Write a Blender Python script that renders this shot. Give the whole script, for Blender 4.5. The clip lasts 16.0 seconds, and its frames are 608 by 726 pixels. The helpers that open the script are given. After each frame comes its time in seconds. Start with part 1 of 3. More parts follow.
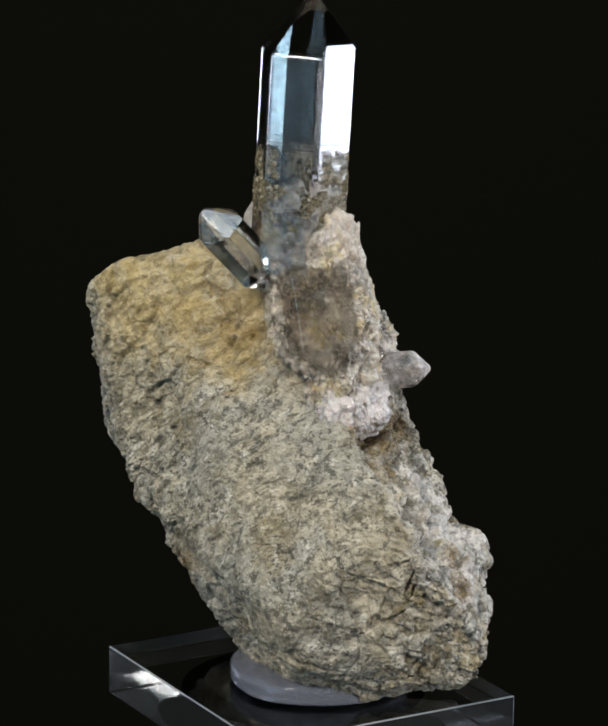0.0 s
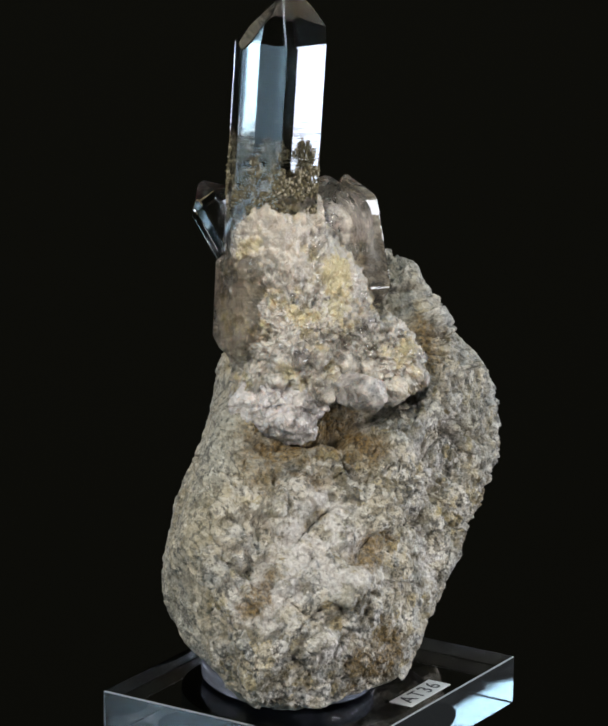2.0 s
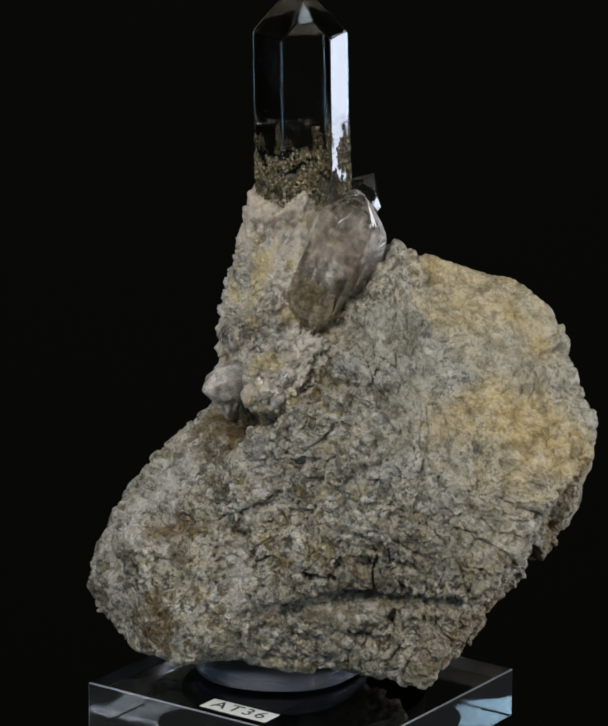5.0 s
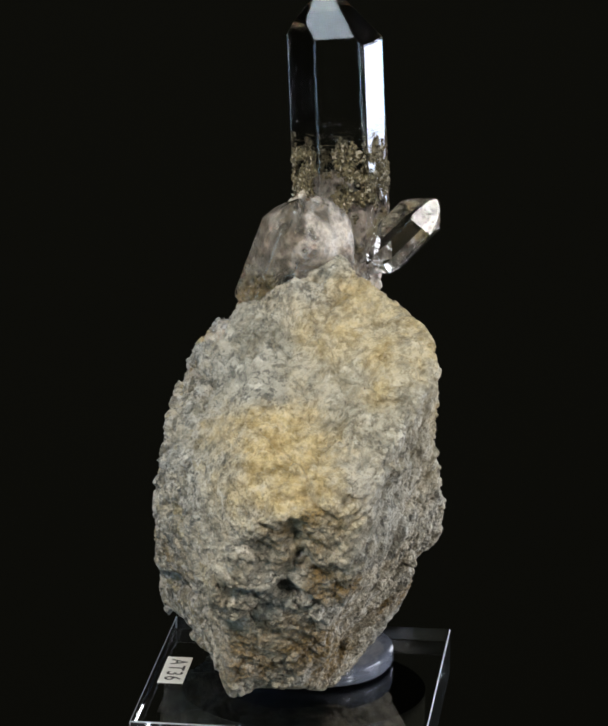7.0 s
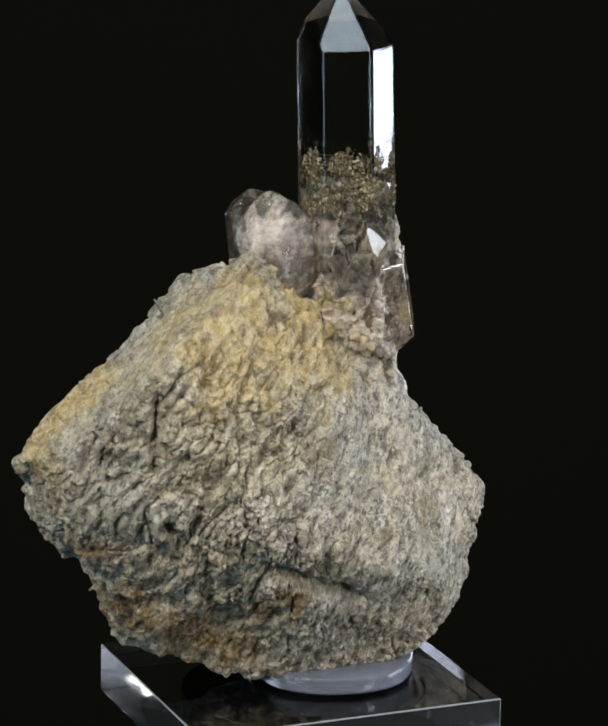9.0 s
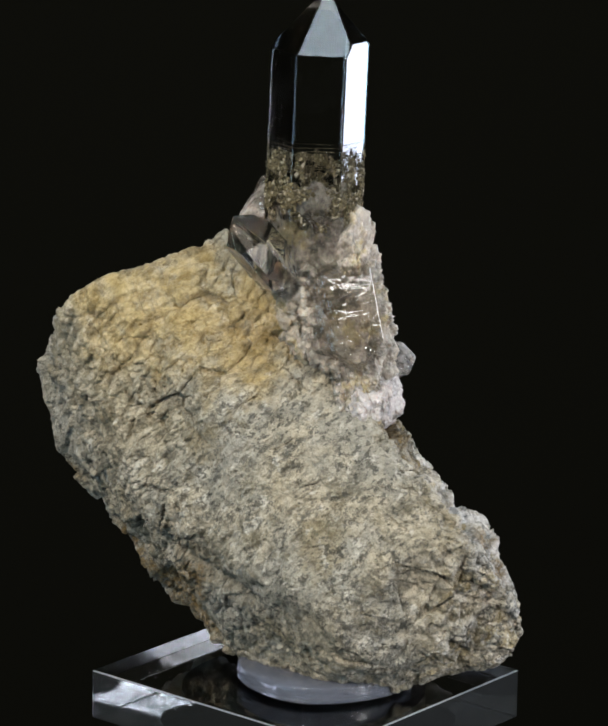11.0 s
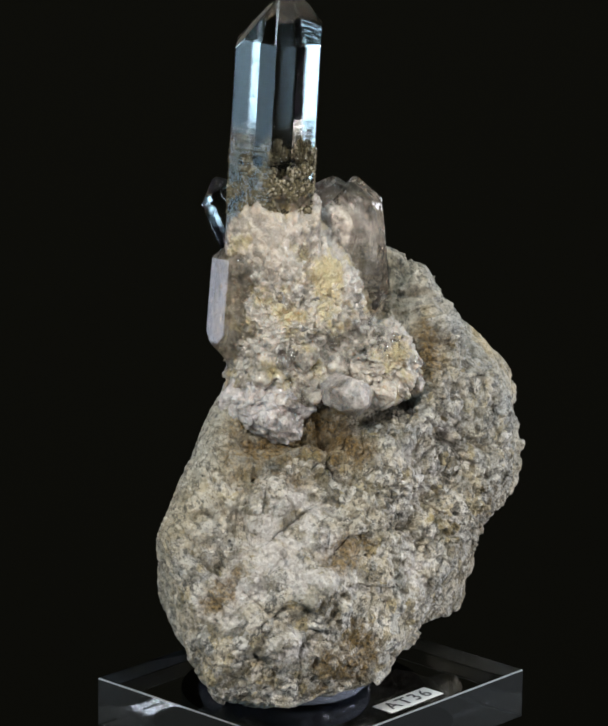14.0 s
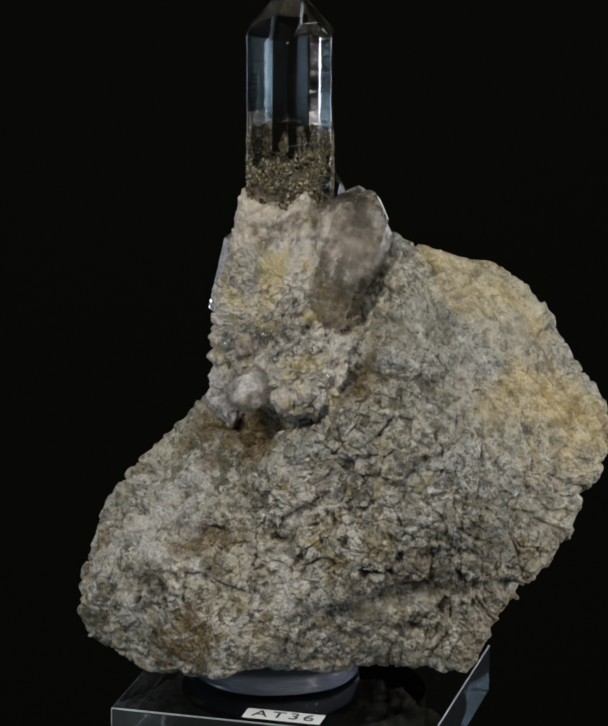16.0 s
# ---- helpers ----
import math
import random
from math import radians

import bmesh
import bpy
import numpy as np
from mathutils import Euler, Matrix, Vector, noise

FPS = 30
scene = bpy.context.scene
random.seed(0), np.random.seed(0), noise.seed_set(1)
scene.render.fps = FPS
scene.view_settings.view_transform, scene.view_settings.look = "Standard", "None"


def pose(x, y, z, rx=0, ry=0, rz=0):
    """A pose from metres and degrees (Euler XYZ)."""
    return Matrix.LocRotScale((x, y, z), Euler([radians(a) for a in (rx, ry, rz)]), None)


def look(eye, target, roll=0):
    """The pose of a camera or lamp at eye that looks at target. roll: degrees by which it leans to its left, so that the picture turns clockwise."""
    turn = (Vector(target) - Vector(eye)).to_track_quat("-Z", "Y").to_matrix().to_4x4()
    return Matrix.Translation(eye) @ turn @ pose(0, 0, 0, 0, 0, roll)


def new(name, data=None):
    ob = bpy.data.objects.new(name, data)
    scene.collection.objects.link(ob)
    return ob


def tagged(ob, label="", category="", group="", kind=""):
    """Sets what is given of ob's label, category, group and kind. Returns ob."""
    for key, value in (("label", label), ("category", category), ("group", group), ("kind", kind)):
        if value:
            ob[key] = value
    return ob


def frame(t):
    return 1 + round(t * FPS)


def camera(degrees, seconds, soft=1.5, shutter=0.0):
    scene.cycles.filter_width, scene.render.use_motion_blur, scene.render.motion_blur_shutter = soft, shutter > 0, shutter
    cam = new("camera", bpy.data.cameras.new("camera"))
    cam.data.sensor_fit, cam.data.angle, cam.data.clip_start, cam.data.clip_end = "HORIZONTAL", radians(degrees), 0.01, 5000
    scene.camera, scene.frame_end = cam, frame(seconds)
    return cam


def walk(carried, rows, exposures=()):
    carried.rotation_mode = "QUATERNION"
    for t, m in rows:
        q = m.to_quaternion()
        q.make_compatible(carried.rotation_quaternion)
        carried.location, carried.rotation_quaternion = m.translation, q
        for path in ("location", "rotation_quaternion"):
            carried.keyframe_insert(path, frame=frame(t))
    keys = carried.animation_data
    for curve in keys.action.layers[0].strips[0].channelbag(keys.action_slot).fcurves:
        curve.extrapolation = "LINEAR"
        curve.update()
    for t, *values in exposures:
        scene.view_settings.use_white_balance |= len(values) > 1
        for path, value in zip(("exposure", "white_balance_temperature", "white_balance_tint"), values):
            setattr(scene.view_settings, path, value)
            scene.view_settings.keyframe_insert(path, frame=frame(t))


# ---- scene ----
cam = camera(8.833, 16.0, soft=2.3)
EYE = pose(0, -0.700, 0.2606, 74.761, -0.749, 0.262)
walk(cam, [(0, EYE), (16, EYE)], [(0, 0.08), (2.5, 0.12), (3.5, -0.22), (4, -0.55), (4.6, -0.6), (6.3, 0.12), (14.5, 0.14), (15.2, -0.10), (16, -0.50)])

# ---- world and lamps ----
SPIN = 30.877          # degrees a second, clockwise from above
TOP = 0.0095           # top of the acrylic plate

world = bpy.data.worlds.new("world")
scene.world = world
world.use_nodes = True
world.node_tree.nodes["Background"].inputs[0].default_value = (0.6, 0.7, 1.0, 1)
world.node_tree.nodes["Background"].inputs[1].default_value = 0.004


def softbox(name, eye, target, w, h, watts, colour):
    data = bpy.data.lights.new(name, "AREA")
    data.shape, data.size, data.size_y, data.energy, data.color = "RECTANGLE", w, h, watts, colour
    ob = new(name, data)
    ob.matrix_world = look(eye, target)
    return ob


softbox("key_softbox", (-0.46, -0.76, 0.74), (0, 0, 0.06), 0.30, 0.30, 9.2, (1.0, 0.93, 0.81))
softbox("top_softbox", (0.02, -0.42, 1.05), (0, 0, 0.10), 0.60, 0.40, 5.2, (0.74, 0.90, 1.0))
softbox("front_right_softbox", (0.66, -0.58, 0.26), (0, 0, 0.06), 0.20, 0.30, 3.0, (1.0, 0.97, 0.91))
softbox("right_softbox", (0.87, 0.12, 0.07), (0, 0, 0.09), 0.52, 0.46, 6.4, (0.86, 0.91, 1.0))
softbox("back_right_softbox", (0.42, 0.80, 0.07), (0, 0, 0.09), 0.15, 0.46, 0.9, (0.92, 0.94, 1.0))
softbox("back_left_softbox", (-0.63, 0.62, -0.06), (0, 0, 0.09), 0.34, 0.46, 0.85, (0.76, 0.83, 1.0))
softbox("left_softbox", (-0.71, -0.57, -0.12), (0, 0, 0.11), 0.46, 0.46, 1.5, (0.52, 0.80, 1.0))


# ---- materials ----
class Mat:
    """A small builder of node materials."""

    def __init__(self, name):
        self.m = bpy.data.materials.new(name)
        self.m.use_nodes = True
        self.t = self.m.node_tree
        self.p = self.t.nodes["Principled BSDF"]
        self.out = self.t.nodes["Material Output"]
        self.co = self.t.nodes.new("ShaderNodeTexCoord").outputs["Object"]

    def put(self, socket, v):
        if isinstance(v, (int, float)):
            socket.default_value = v
        elif isinstance(v, tuple):
            socket.default_value = (*v, 1) if len(v) == 3 and socket.type == "RGBA" else v
        else:
            self.t.links.new(v, socket)

    def set(self, **kw):
        for k, v in kw.items():
            self.put(self.p.inputs[k.replace("_", " ")], v)
        return self

    def noise(self, scale, detail=4, rough=0.55, co=None, lac=2.0):
        n = self.t.nodes.new("ShaderNodeTexNoise")
        self.put(n.inputs["Vector"], co or self.co)
        self.put(n.inputs["Scale"], scale)
        self.put(n.inputs["Detail"], detail)
        self.put(n.inputs["Roughness"], rough)
        self.put(n.inputs["Lacunarity"], lac)
        return n.outputs["Fac"]

    def cells(self, scale, feature="F1", co=None, out="Distance"):
        n = self.t.nodes.new("ShaderNodeTexVoronoi")
        n.feature = feature
        self.put(n.inputs["Vector"], co or self.co)
        self.put(n.inputs["Scale"], scale)
        return n.outputs[out]

    def tint(self, scale, detail):
        n = self.t.nodes.new("ShaderNodeTexNoise")
        self.put(n.inputs["Vector"], self.co)
        self.put(n.inputs["Scale"], scale)
        self.put(n.inputs["Detail"], detail)
        return n.outputs["Color"]

    def channel(self, colour):
        n = self.t.nodes.new("ShaderNodeSeparateColor")
        self.put(n.inputs[0], colour)
        return n.outputs[0]

    def step(self, v, a, b, lo=0.0, hi=1.0):
        n = self.t.nodes.new("ShaderNodeMapRange")
        n.interpolation_type = "SMOOTHSTEP"
        for i, x in enumerate((v, a, b, lo, hi)):
            self.put(n.inputs[i], x)
        return n.outputs[0]

    def math(self, op, a, b=0.0, c=0.0):
        n = self.t.nodes.new("ShaderNodeMath")
        n.operation = op
        for i, x in enumerate((a, b, c)):
            self.put(n.inputs[i], x)
        return n.outputs[0]

    def vec(self, op, a, b=None, scale=None):
        n = self.t.nodes.new("ShaderNodeVectorMath")
        n.operation = op
        self.put(n.inputs[0], a)
        if b is not None:
            self.put(n.inputs[1], b)
        if scale is not None:
            self.put(n.inputs["Scale"], scale)
        return n.outputs["Value"] if op in ("DOT_PRODUCT", "DISTANCE", "LENGTH") else n.outputs["Vector"]

    def mix(self, f, a, b):
        n = self.t.nodes.new("ShaderNodeMix")
        n.data_type = "RGBA"
        self.put(n.inputs[0], f)
        self.put(n.inputs[6], a)
        self.put(n.inputs[7], b)
        return n.outputs[2]

    def near(self, place, r0, r1, wobble):
        """1 within r0 of a place, 0 beyond r1, with an uneven border."""
        d = self.vec("DISTANCE", self.co, place)
        return self.step(self.math("ADD", d, wobble), r1, r0)

    def any(self, masks):
        v = masks[0]
        for m in masks[1:]:
            v = self.math("MAXIMUM", v, m)
        return v

    def bump(self, h, dist, strength=1.0, normal=None):
        n = self.t.nodes.new("ShaderNodeBump")
        self.put(n.inputs["Height"], h)
        n.inputs["Distance"].default_value = dist
        n.inputs["Strength"].default_value = strength
        if normal is not None:
            self.put(n.inputs["Normal"], normal)
        return n.outputs[0]

    def blend(self, f, a, b):
        n = self.t.nodes.new("ShaderNodeMixShader")
        self.put(n.inputs[0], f)
        self.t.links.new(a, n.inputs[1])
        self.t.links.new(b, n.inputs[2])
        return n.outputs[0]

    def second(self, **kw):
        p = self.t.nodes.new("ShaderNodeBsdfPrincipled")
        for k, v in kw.items():
            self.put(p.inputs[k.replace("_", " ")], v)
        return p.outputs[0]


FOLIATION = Vector((0.11, -0.88, -0.40)).normalized()


def rock_material():
    m = Mat("gneiss")
    across = m.vec("DOT_PRODUCT", m.co, tuple(FOLIATION))
    side = m.step(m.vec("DOT_PRODUCT", m.co, (0.92, 0.35, -0.1)), -0.006, 0.010)
    sheet = m.vec("ADD", m.co, m.vec("SCALE", tuple(FOLIATION), scale=m.math("MULTIPLY", across, 0.55)))

    def streaked(scale, detail, rough):
        """Noise drawn out along the beds on the cleaved sides, even on the broken side."""
        a, b = m.noise(scale, detail, rough, sheet), m.noise(scale * 1.25, detail, rough)
        return m.math("ADD", m.math("MULTIPLY", a, m.math("SUBTRACT", 1.0, side)), m.math("MULTIPLY", b, side))

    broad = m.noise(55, 3, 0.5)
    grain = streaked(300, 8, 0.72)
    fine = m.noise(1500, 3, 0.6)
    col = m.mix(m.step(grain, 0.36, 0.60), (0.19, 0.17, 0.125), (0.585, 0.515, 0.395))
    col = m.mix(m.step(broad, 0.45, 0.62, 0.0, 0.55), col, (0.37, 0.36, 0.32))
    col = m.mix(m.step(m.noise(95, 5, 0.6), 0.52, 0.64, 0.0, 0.50), col, (0.52, 0.49, 0.43))
    col = m.mix(m.step(m.noise(70, 4, 0.6, m.vec("ADD", m.co, (0.3, 0.1, 0.2))), 0.54, 0.66, 0.0, 0.55), col, (0.28, 0.22, 0.11))
    # mineral grains of the broken side: cream and white feldspar, grey quartz, olive crumbs
    bent = m.vec("ADD", m.co, m.vec("SCALE", m.tint(650, 4), scale=0.0022))
    for size, share in ((230, 0.70), (520, 0.62)):
        pick = m.channel(m.cells(size, co=bent, out="Color"))
        kinds = m.mix(m.step(pick, 0.22, 0.26), (0.13, 0.105, 0.065), (0.42, 0.41, 0.39))
        kinds = m.mix(m.step(pick, 0.46, 0.50), kinds, (0.58, 0.51, 0.40))
        kinds = m.mix(m.step(pick, 0.70, 0.74), kinds, (0.76, 0.72, 0.67))
        kinds = m.mix(m.step(pick, 0.90, 0.93), kinds, (0.40, 0.31, 0.14))
        col = m.mix(m.math("MULTIPLY", side, m.step(m.noise(size * 0.5, 4, 0.65), 0.40, 0.54, 0.1 * share, share)), col, kinds)
    # feldspar grains and dark mica flakes
    col = m.mix(m.step(streaked(280, 5, 0.6), 0.57, 0.66, 0, 0.8), col, (0.70, 0.66, 0.58))
    dark = m.math("MULTIPLY", m.step(streaked(620, 6, 0.74), 0.515, 0.56), m.step(m.noise(120, 2), 0.34, 0.52, 0.4, 1.0))
    col = m.mix(m.math("MULTIPLY", dark, m.step(side, 0.0, 1.0, 0.70, 0.76)), col, (0.035, 0.035, 0.032))
    pepper = m.math("MULTIPLY", m.step(m.noise(1250, 4, 0.7), 0.56, 0.62), m.step(m.noise(200, 3), 0.42, 0.58, 0.10, 0.55))
    col = m.mix(pepper, col, (0.05, 0.047, 0.04))
    crumb = m.math("MULTIPLY", m.step(m.noise(170, 7, 0.72, m.vec("ADD", m.co, (0.7, 0.4, 0.9))), 0.53, 0.60), m.step(m.noise(45, 3), 0.40, 0.60, 0.25, 1.0))
    col = m.mix(m.math("MULTIPLY", crumb, m.step(side, 0.0, 1.0, 0.58, 0.66)), col, m.mix(m.step(fine, 0.4, 0.6), (0.10, 0.085, 0.045), (0.24, 0.20, 0.12)))
    wob = m.math("MULTIPLY", m.math("SUBTRACT", m.noise(110, 5, 0.65), 0.5), 0.030)
    ochre = m.any([m.near(p, a, b, wob) for p, a, b in (
        ((-0.023, 0.003, 0.082), 0.006, 0.018), ((-0.013, -0.003, 0.079), 0.004, 0.018), ((-0.034, 0.010, 0.080), 0.001, 0.014),
        ((-0.023, 0.040, 0.067), 0.003, 0.016), ((-0.029, 0.043, 0.062), 0.002, 0.012), ((-0.013, 0.038, 0.068), -0.002, 0.010),
        ((-0.022, 0.018, 0.084), -0.004, 0.012), ((-0.033, 0.021, 0.080), -0.004, 0.012))])
    # the back is warm buff, the face beside it greyed as cool light leaves it
    wide = m.math("MULTIPLY", wob, 0.8)
    buff = m.any([m.near(p, a, b, wide) for p, a, b in (
        ((-0.030, 0.024, 0.078), 0.008, 0.026), ((-0.026, 0.042, 0.060), 0.004, 0.022), ((-0.030, 0.004, 0.066), 0.004, 0.020))])
    side_on = m.vec("DOT_PRODUCT", m.co, (0.72, 0.69, 0.0))
    buff = m.math("MULTIPLY", buff, m.step(m.math("ADD", side_on, wob), 0.016, 0.004))
    ochre = m.math("MULTIPLY", ochre, m.step(m.math("ADD", side_on, m.math("MULTIPLY", wob, 0.5)), 0.030, 0.014))
    col = m.mix(m.math("MULTIPLY", buff, 0.34), col, m.mix(m.step(grain, 0.35, 0.6), (0.33, 0.27, 0.16), (0.62, 0.54, 0.38)))
    # mild grey tint: the cool, dim light on these spots, put into the colour
    cool_light = m.math("MULTIPLY", m.any([m.near(p, a, b, wide) for p, a, b in (
        ((-0.004, 0.034, 0.056), 0.010, 0.022), ((0.000, 0.032, 0.076), 0.008, 0.020), ((-0.018, -0.006, 0.030), 0.004, 0.018))]),
        m.math("SUBTRACT", 1.0, ochre))
    col = m.mix(m.math("MULTIPLY", cool_light, 0.20), col, m.mix(m.step(grain, 0.40, 0.60), (0.11, 0.12, 0.115), (0.43, 0.45, 0.44)))
    ochre = m.math("MULTIPLY", ochre, m.step(m.noise(260, 6, 0.7), 0.30, 0.56, 0.30, 1.0))
    col = m.mix(m.math("MULTIPLY", ochre, 0.62), col, m.mix(m.step(grain, 0.35, 0.6), (0.36, 0.235, 0.06), (0.68, 0.50, 0.20)))
    white = m.any([m.near(p, a, b, wob) for p, a, b in (
        ((0.017, 0.016, 0.056), 0.003, 0.009), ((0.013, 0.023, 0.058), 0.001, 0.006), ((0.026, -0.010, 0.044), 0.006, 0.013),
        ((0.028, -0.021, 0.040), 0.005, 0.012), ((0.033, -0.013, 0.027), 0.002, 0.007), ((0.021, 0.016, 0.035), 0.001, 0.006),
        ((0.025, -0.004, 0.036), 0.001, 0.007))])
    white = m.math("MULTIPLY", white, m.step(m.noise(230, 6, 0.7), 0.42, 0.54, 0.10, 1.0))
    col = m.mix(m.math("MULTIPLY", white, 0.80), col, m.mix(m.step(fine, 0.4, 0.6), (0.58, 0.53, 0.50), (0.80, 0.76, 0.73)))
    # rust stains; along the crevices the dark brown also paints in their shade
    rust_shade = m.any([m.near(p, a, b, wob) for p, a, b in (
        ((0.012, -0.013, 0.0595), 0.004, 0.011), ((0.013, -0.002, 0.061), 0.004, 0.011), ((0.008, 0.018, 0.073), 0.002, 0.010),
        ((0.028, -0.001, 0.043), 0.000, 0.006), ((0.031, -0.001, 0.022), 0.002, 0.010), ((0.007, 0.033, 0.041), 0.000, 0.007),
        ((-0.031, 0.045, 0.055), 0.000, 0.005), ((-0.030, 0.042, 0.048), 0.000, 0.008), ((-0.031, 0.038, 0.042), 0.000, 0.008),
        ((-0.019, 0.018, 0.022), 0.004, 0.014), ((-0.023, 0.030, 0.028), 0.002, 0.012), ((-0.023, 0.000, 0.031), 0.000, 0.008),
        ((-0.013, 0.034, 0.024), 0.001, 0.010), ((0.027, -0.025, 0.038), 0.000, 0.005))])
    rust_shade = m.math("MULTIPLY", rust_shade, m.step(m.noise(330, 6, 0.72), 0.32, 0.52))
    col = m.mix(m.math("MULTIPLY", rust_shade, 0.85), col, m.mix(m.step(fine, 0.35, 0.62), (0.04, 0.026, 0.011), (0.25, 0.155, 0.045)))
    h = m.math("ADD", m.math("MULTIPLY", grain, 0.7), m.math("MULTIPLY", fine, 0.45))
    # mica flakes, each turned its own way, glint here and there
    flake = m.step(m.noise(1700, 2), 0.61, 0.64)
    tilt = m.vec("SUBTRACT", m.cells(1900, co=bent, out="Color"), (0.5, 0.5, 0.5))
    shape = m.t.nodes.new("ShaderNodeNewGeometry").outputs["Normal"]
    turned = m.vec("NORMALIZE", m.vec("ADD", shape, m.vec("SCALE", tilt, scale=m.math("MULTIPLY", flake, 1.1))))
    rough = m.step(m.noise(900, 2), 0.38, 0.62, 0.85, 0.45)
    rough = m.math("MULTIPLY", rough, m.math("SUBTRACT", 1.0, m.math("MULTIPLY", flake, 0.62)))
    m.set(Base_Color=col, Roughness=rough, Normal=m.bump(h, 0.0013, 1.0, turned))
    m.put(m.p.inputs["Specular IOR Level"], 0.45)
    return m.m


def clear_quartz():
    m = Mat("clear_quartz")
    wide = m.vec("MULTIPLY", m.co, (1.0, 1.0, 9.0))
    line = m.noise(150, 3, 0.6, wide)
    rung = m.noise(1100, 2, 0.5, m.vec("MULTIPLY", m.co, (0.03, 0.03, 1.0)))
    high = m.vec("DOT_PRODUCT", m.co, (0, 0, 1))
    zone = m.math("MULTIPLY", m.step(high, 0.1085, 0.1100), m.step(high, 0.1160, 0.1145))
    rung = m.math("MULTIPLY", m.step(rung, 0.56, 0.62), zone)
    line = m.math("ADD", line, m.math("MULTIPLY", rung, 0.8))
    m.set(Base_Color=(0.97, 0.97, 0.96), Transmission_Weight=1.0, IOR=1.545,
          Roughness=m.step(m.noise(70, 3), 0.45, 0.7, 0.0, 0.10), Normal=m.bump(line, 0.00012, 0.5))
    return m.m


def smoky_quartz():
    m = Mat("smoky_quartz")
    veil = m.noise(160, 4, 0.6)
    m.set(Base_Color=m.mix(veil, (0.82, 0.72, 0.60), (0.93, 0.88, 0.82)), Transmission_Weight=m.step(veil, 0.48, 0.72, 0.98, 0.80), IOR=1.545,
          Roughness=m.step(veil, 0.45, 0.7, 0.0, 0.08), Normal=m.bump(m.noise(240, 3), 0.0003, 0.5))
    return m.m


def milky_quartz(name, tint, cover, crust, bare=0.0, glass=(0.93, 0.91, 0.88)):
    """Cloudy quartz: glass with veils, and granular patches grown over it."""
    m = Mat(name)
    veil = m.noise(120, 5, 0.62)
    grit = m.noise(620, 5, 0.65)
    m.set(Base_Color=glass, Transmission_Weight=1.0, IOR=1.545, Roughness=m.step(veil, 0.35, 0.7, 0.02, 0.28),
          Normal=m.bump(m.math("ADD", veil, m.math("MULTIPLY", grit, 0.3)), 0.0012, 0.6))
    col = m.mix(m.step(grit, 0.35, 0.62), tuple(0.62 * c for c in tint), tint)
    col = m.mix(m.step(m.noise(140, 5, 0.65), 0.50, 0.64, 0, crust), col, (0.62, 0.50, 0.25))
    col = m.mix(m.step(m.noise(330, 6, 0.7), 0.57, 0.64, 0, crust * 0.75), col, (0.13, 0.10, 0.055))
    solid = m.second(Base_Color=col, Roughness=m.step(grit, 0.4, 0.6, 0.36, 0.08), Transmission_Weight=0.08, IOR=1.5,
                     Subsurface_Weight=0.5, Subsurface_Radius=(1.0, 0.8, 0.65), Subsurface_Scale=0.0016, Normal=m.bump(grit, 0.0007, 0.9))
    patch = m.math("ADD", m.math("MULTIPLY", veil, 0.7), m.math("MULTIPLY", grit, 0.3))
    clean = m.step(m.vec("DOT_PRODUCT", m.co, (0.5, 0.8, 0.0)), -0.005, -0.012, 0.0, bare)
    f = m.step(m.math("SUBTRACT", patch, clean), 0.54 - cover * 0.36, 0.84 - cover * 0.36)
    m.t.links.new(m.blend(m.math("MULTIPLY", f, 0.9), m.p.outputs[0], solid), m.out.inputs[0])
    return m.m


def plain(name, colour, rough, grain=900, depth=0.0002, vary=0.25, **kw):
    m = Mat(name)
    n = m.noise(grain, 4)
    m.set(Base_Color=m.mix(n, tuple(c * (1 - vary) for c in colour), tuple(min(1, c * (1 + vary)) for c in colour)),
          Roughness=m.step(n, 0.3, 0.7, rough * 0.8, min(1, rough * 1.2)), Normal=m.bump(n, depth, 0.5), **kw)
    return m.m


def acrylic_material():
    m = Mat("clear_acrylic")
    m.set(Base_Color=(0.97, 0.98, 0.99), Transmission_Weight=1.0, IOR=1.491,
          Roughness=m.step(m.noise(160, 5, 0.7), 0.5, 0.75, 0.0, 0.06))
    return m.m


def grain_material(name, deep, light, rare):
    m = Mat(name)
    isl = m.t.nodes.new("ShaderNodeNewGeometry").outputs["Random Per Island"]
    col = m.mix(isl, deep, light)
    col = m.mix(m.step(isl, 0.82, 0.9), col, rare)
    m.set(Base_Color=col, Roughness=0.7, Normal=m.bump(m.noise(1400, 3), 0.0003, 0.7))
    return m.m


ROCK = rock_material()
CLEAR = clear_quartz()
MILKY = milky_quartz("cloudy_quartz", (0.69, 0.60, 0.51), 0.80, 0.70, 0.04, (0.96, 0.93, 0.89))
PALE = milky_quartz("pale_quartz", (0.74, 0.68, 0.65), 0.40, 0.10)
SMOKY = smoky_quartz()
FROST = milky_quartz("frosted_quartz", (0.74, 0.66, 0.59), 0.46, 0.12)
TONGUE = milky_quartz("pink_white_quartz", (0.80, 0.73, 0.71), 0.74, 0.08)
CRUST = milky_quartz("quartz_crust", (0.69, 0.62, 0.545), 0.80, 0.72, 0.03)
MICA = grain_material("brown_mica", (0.045, 0.036, 0.018), (0.23, 0.185, 0.095), (0.40, 0.35, 0.26))
ACRYLIC = acrylic_material()
SAWN = plain("sawn_acrylic", (0.88, 0.94, 0.99), 0.06, 1200, 0.00004, 0.06, Transmission_Weight=0.98, IOR=1.49)
SANDED = plain("sanded_acrylic", (0.45, 0.48, 0.52), 0.35, 2500, 0.0001, 0.3, Transmission_Weight=0.5, IOR=1.49)
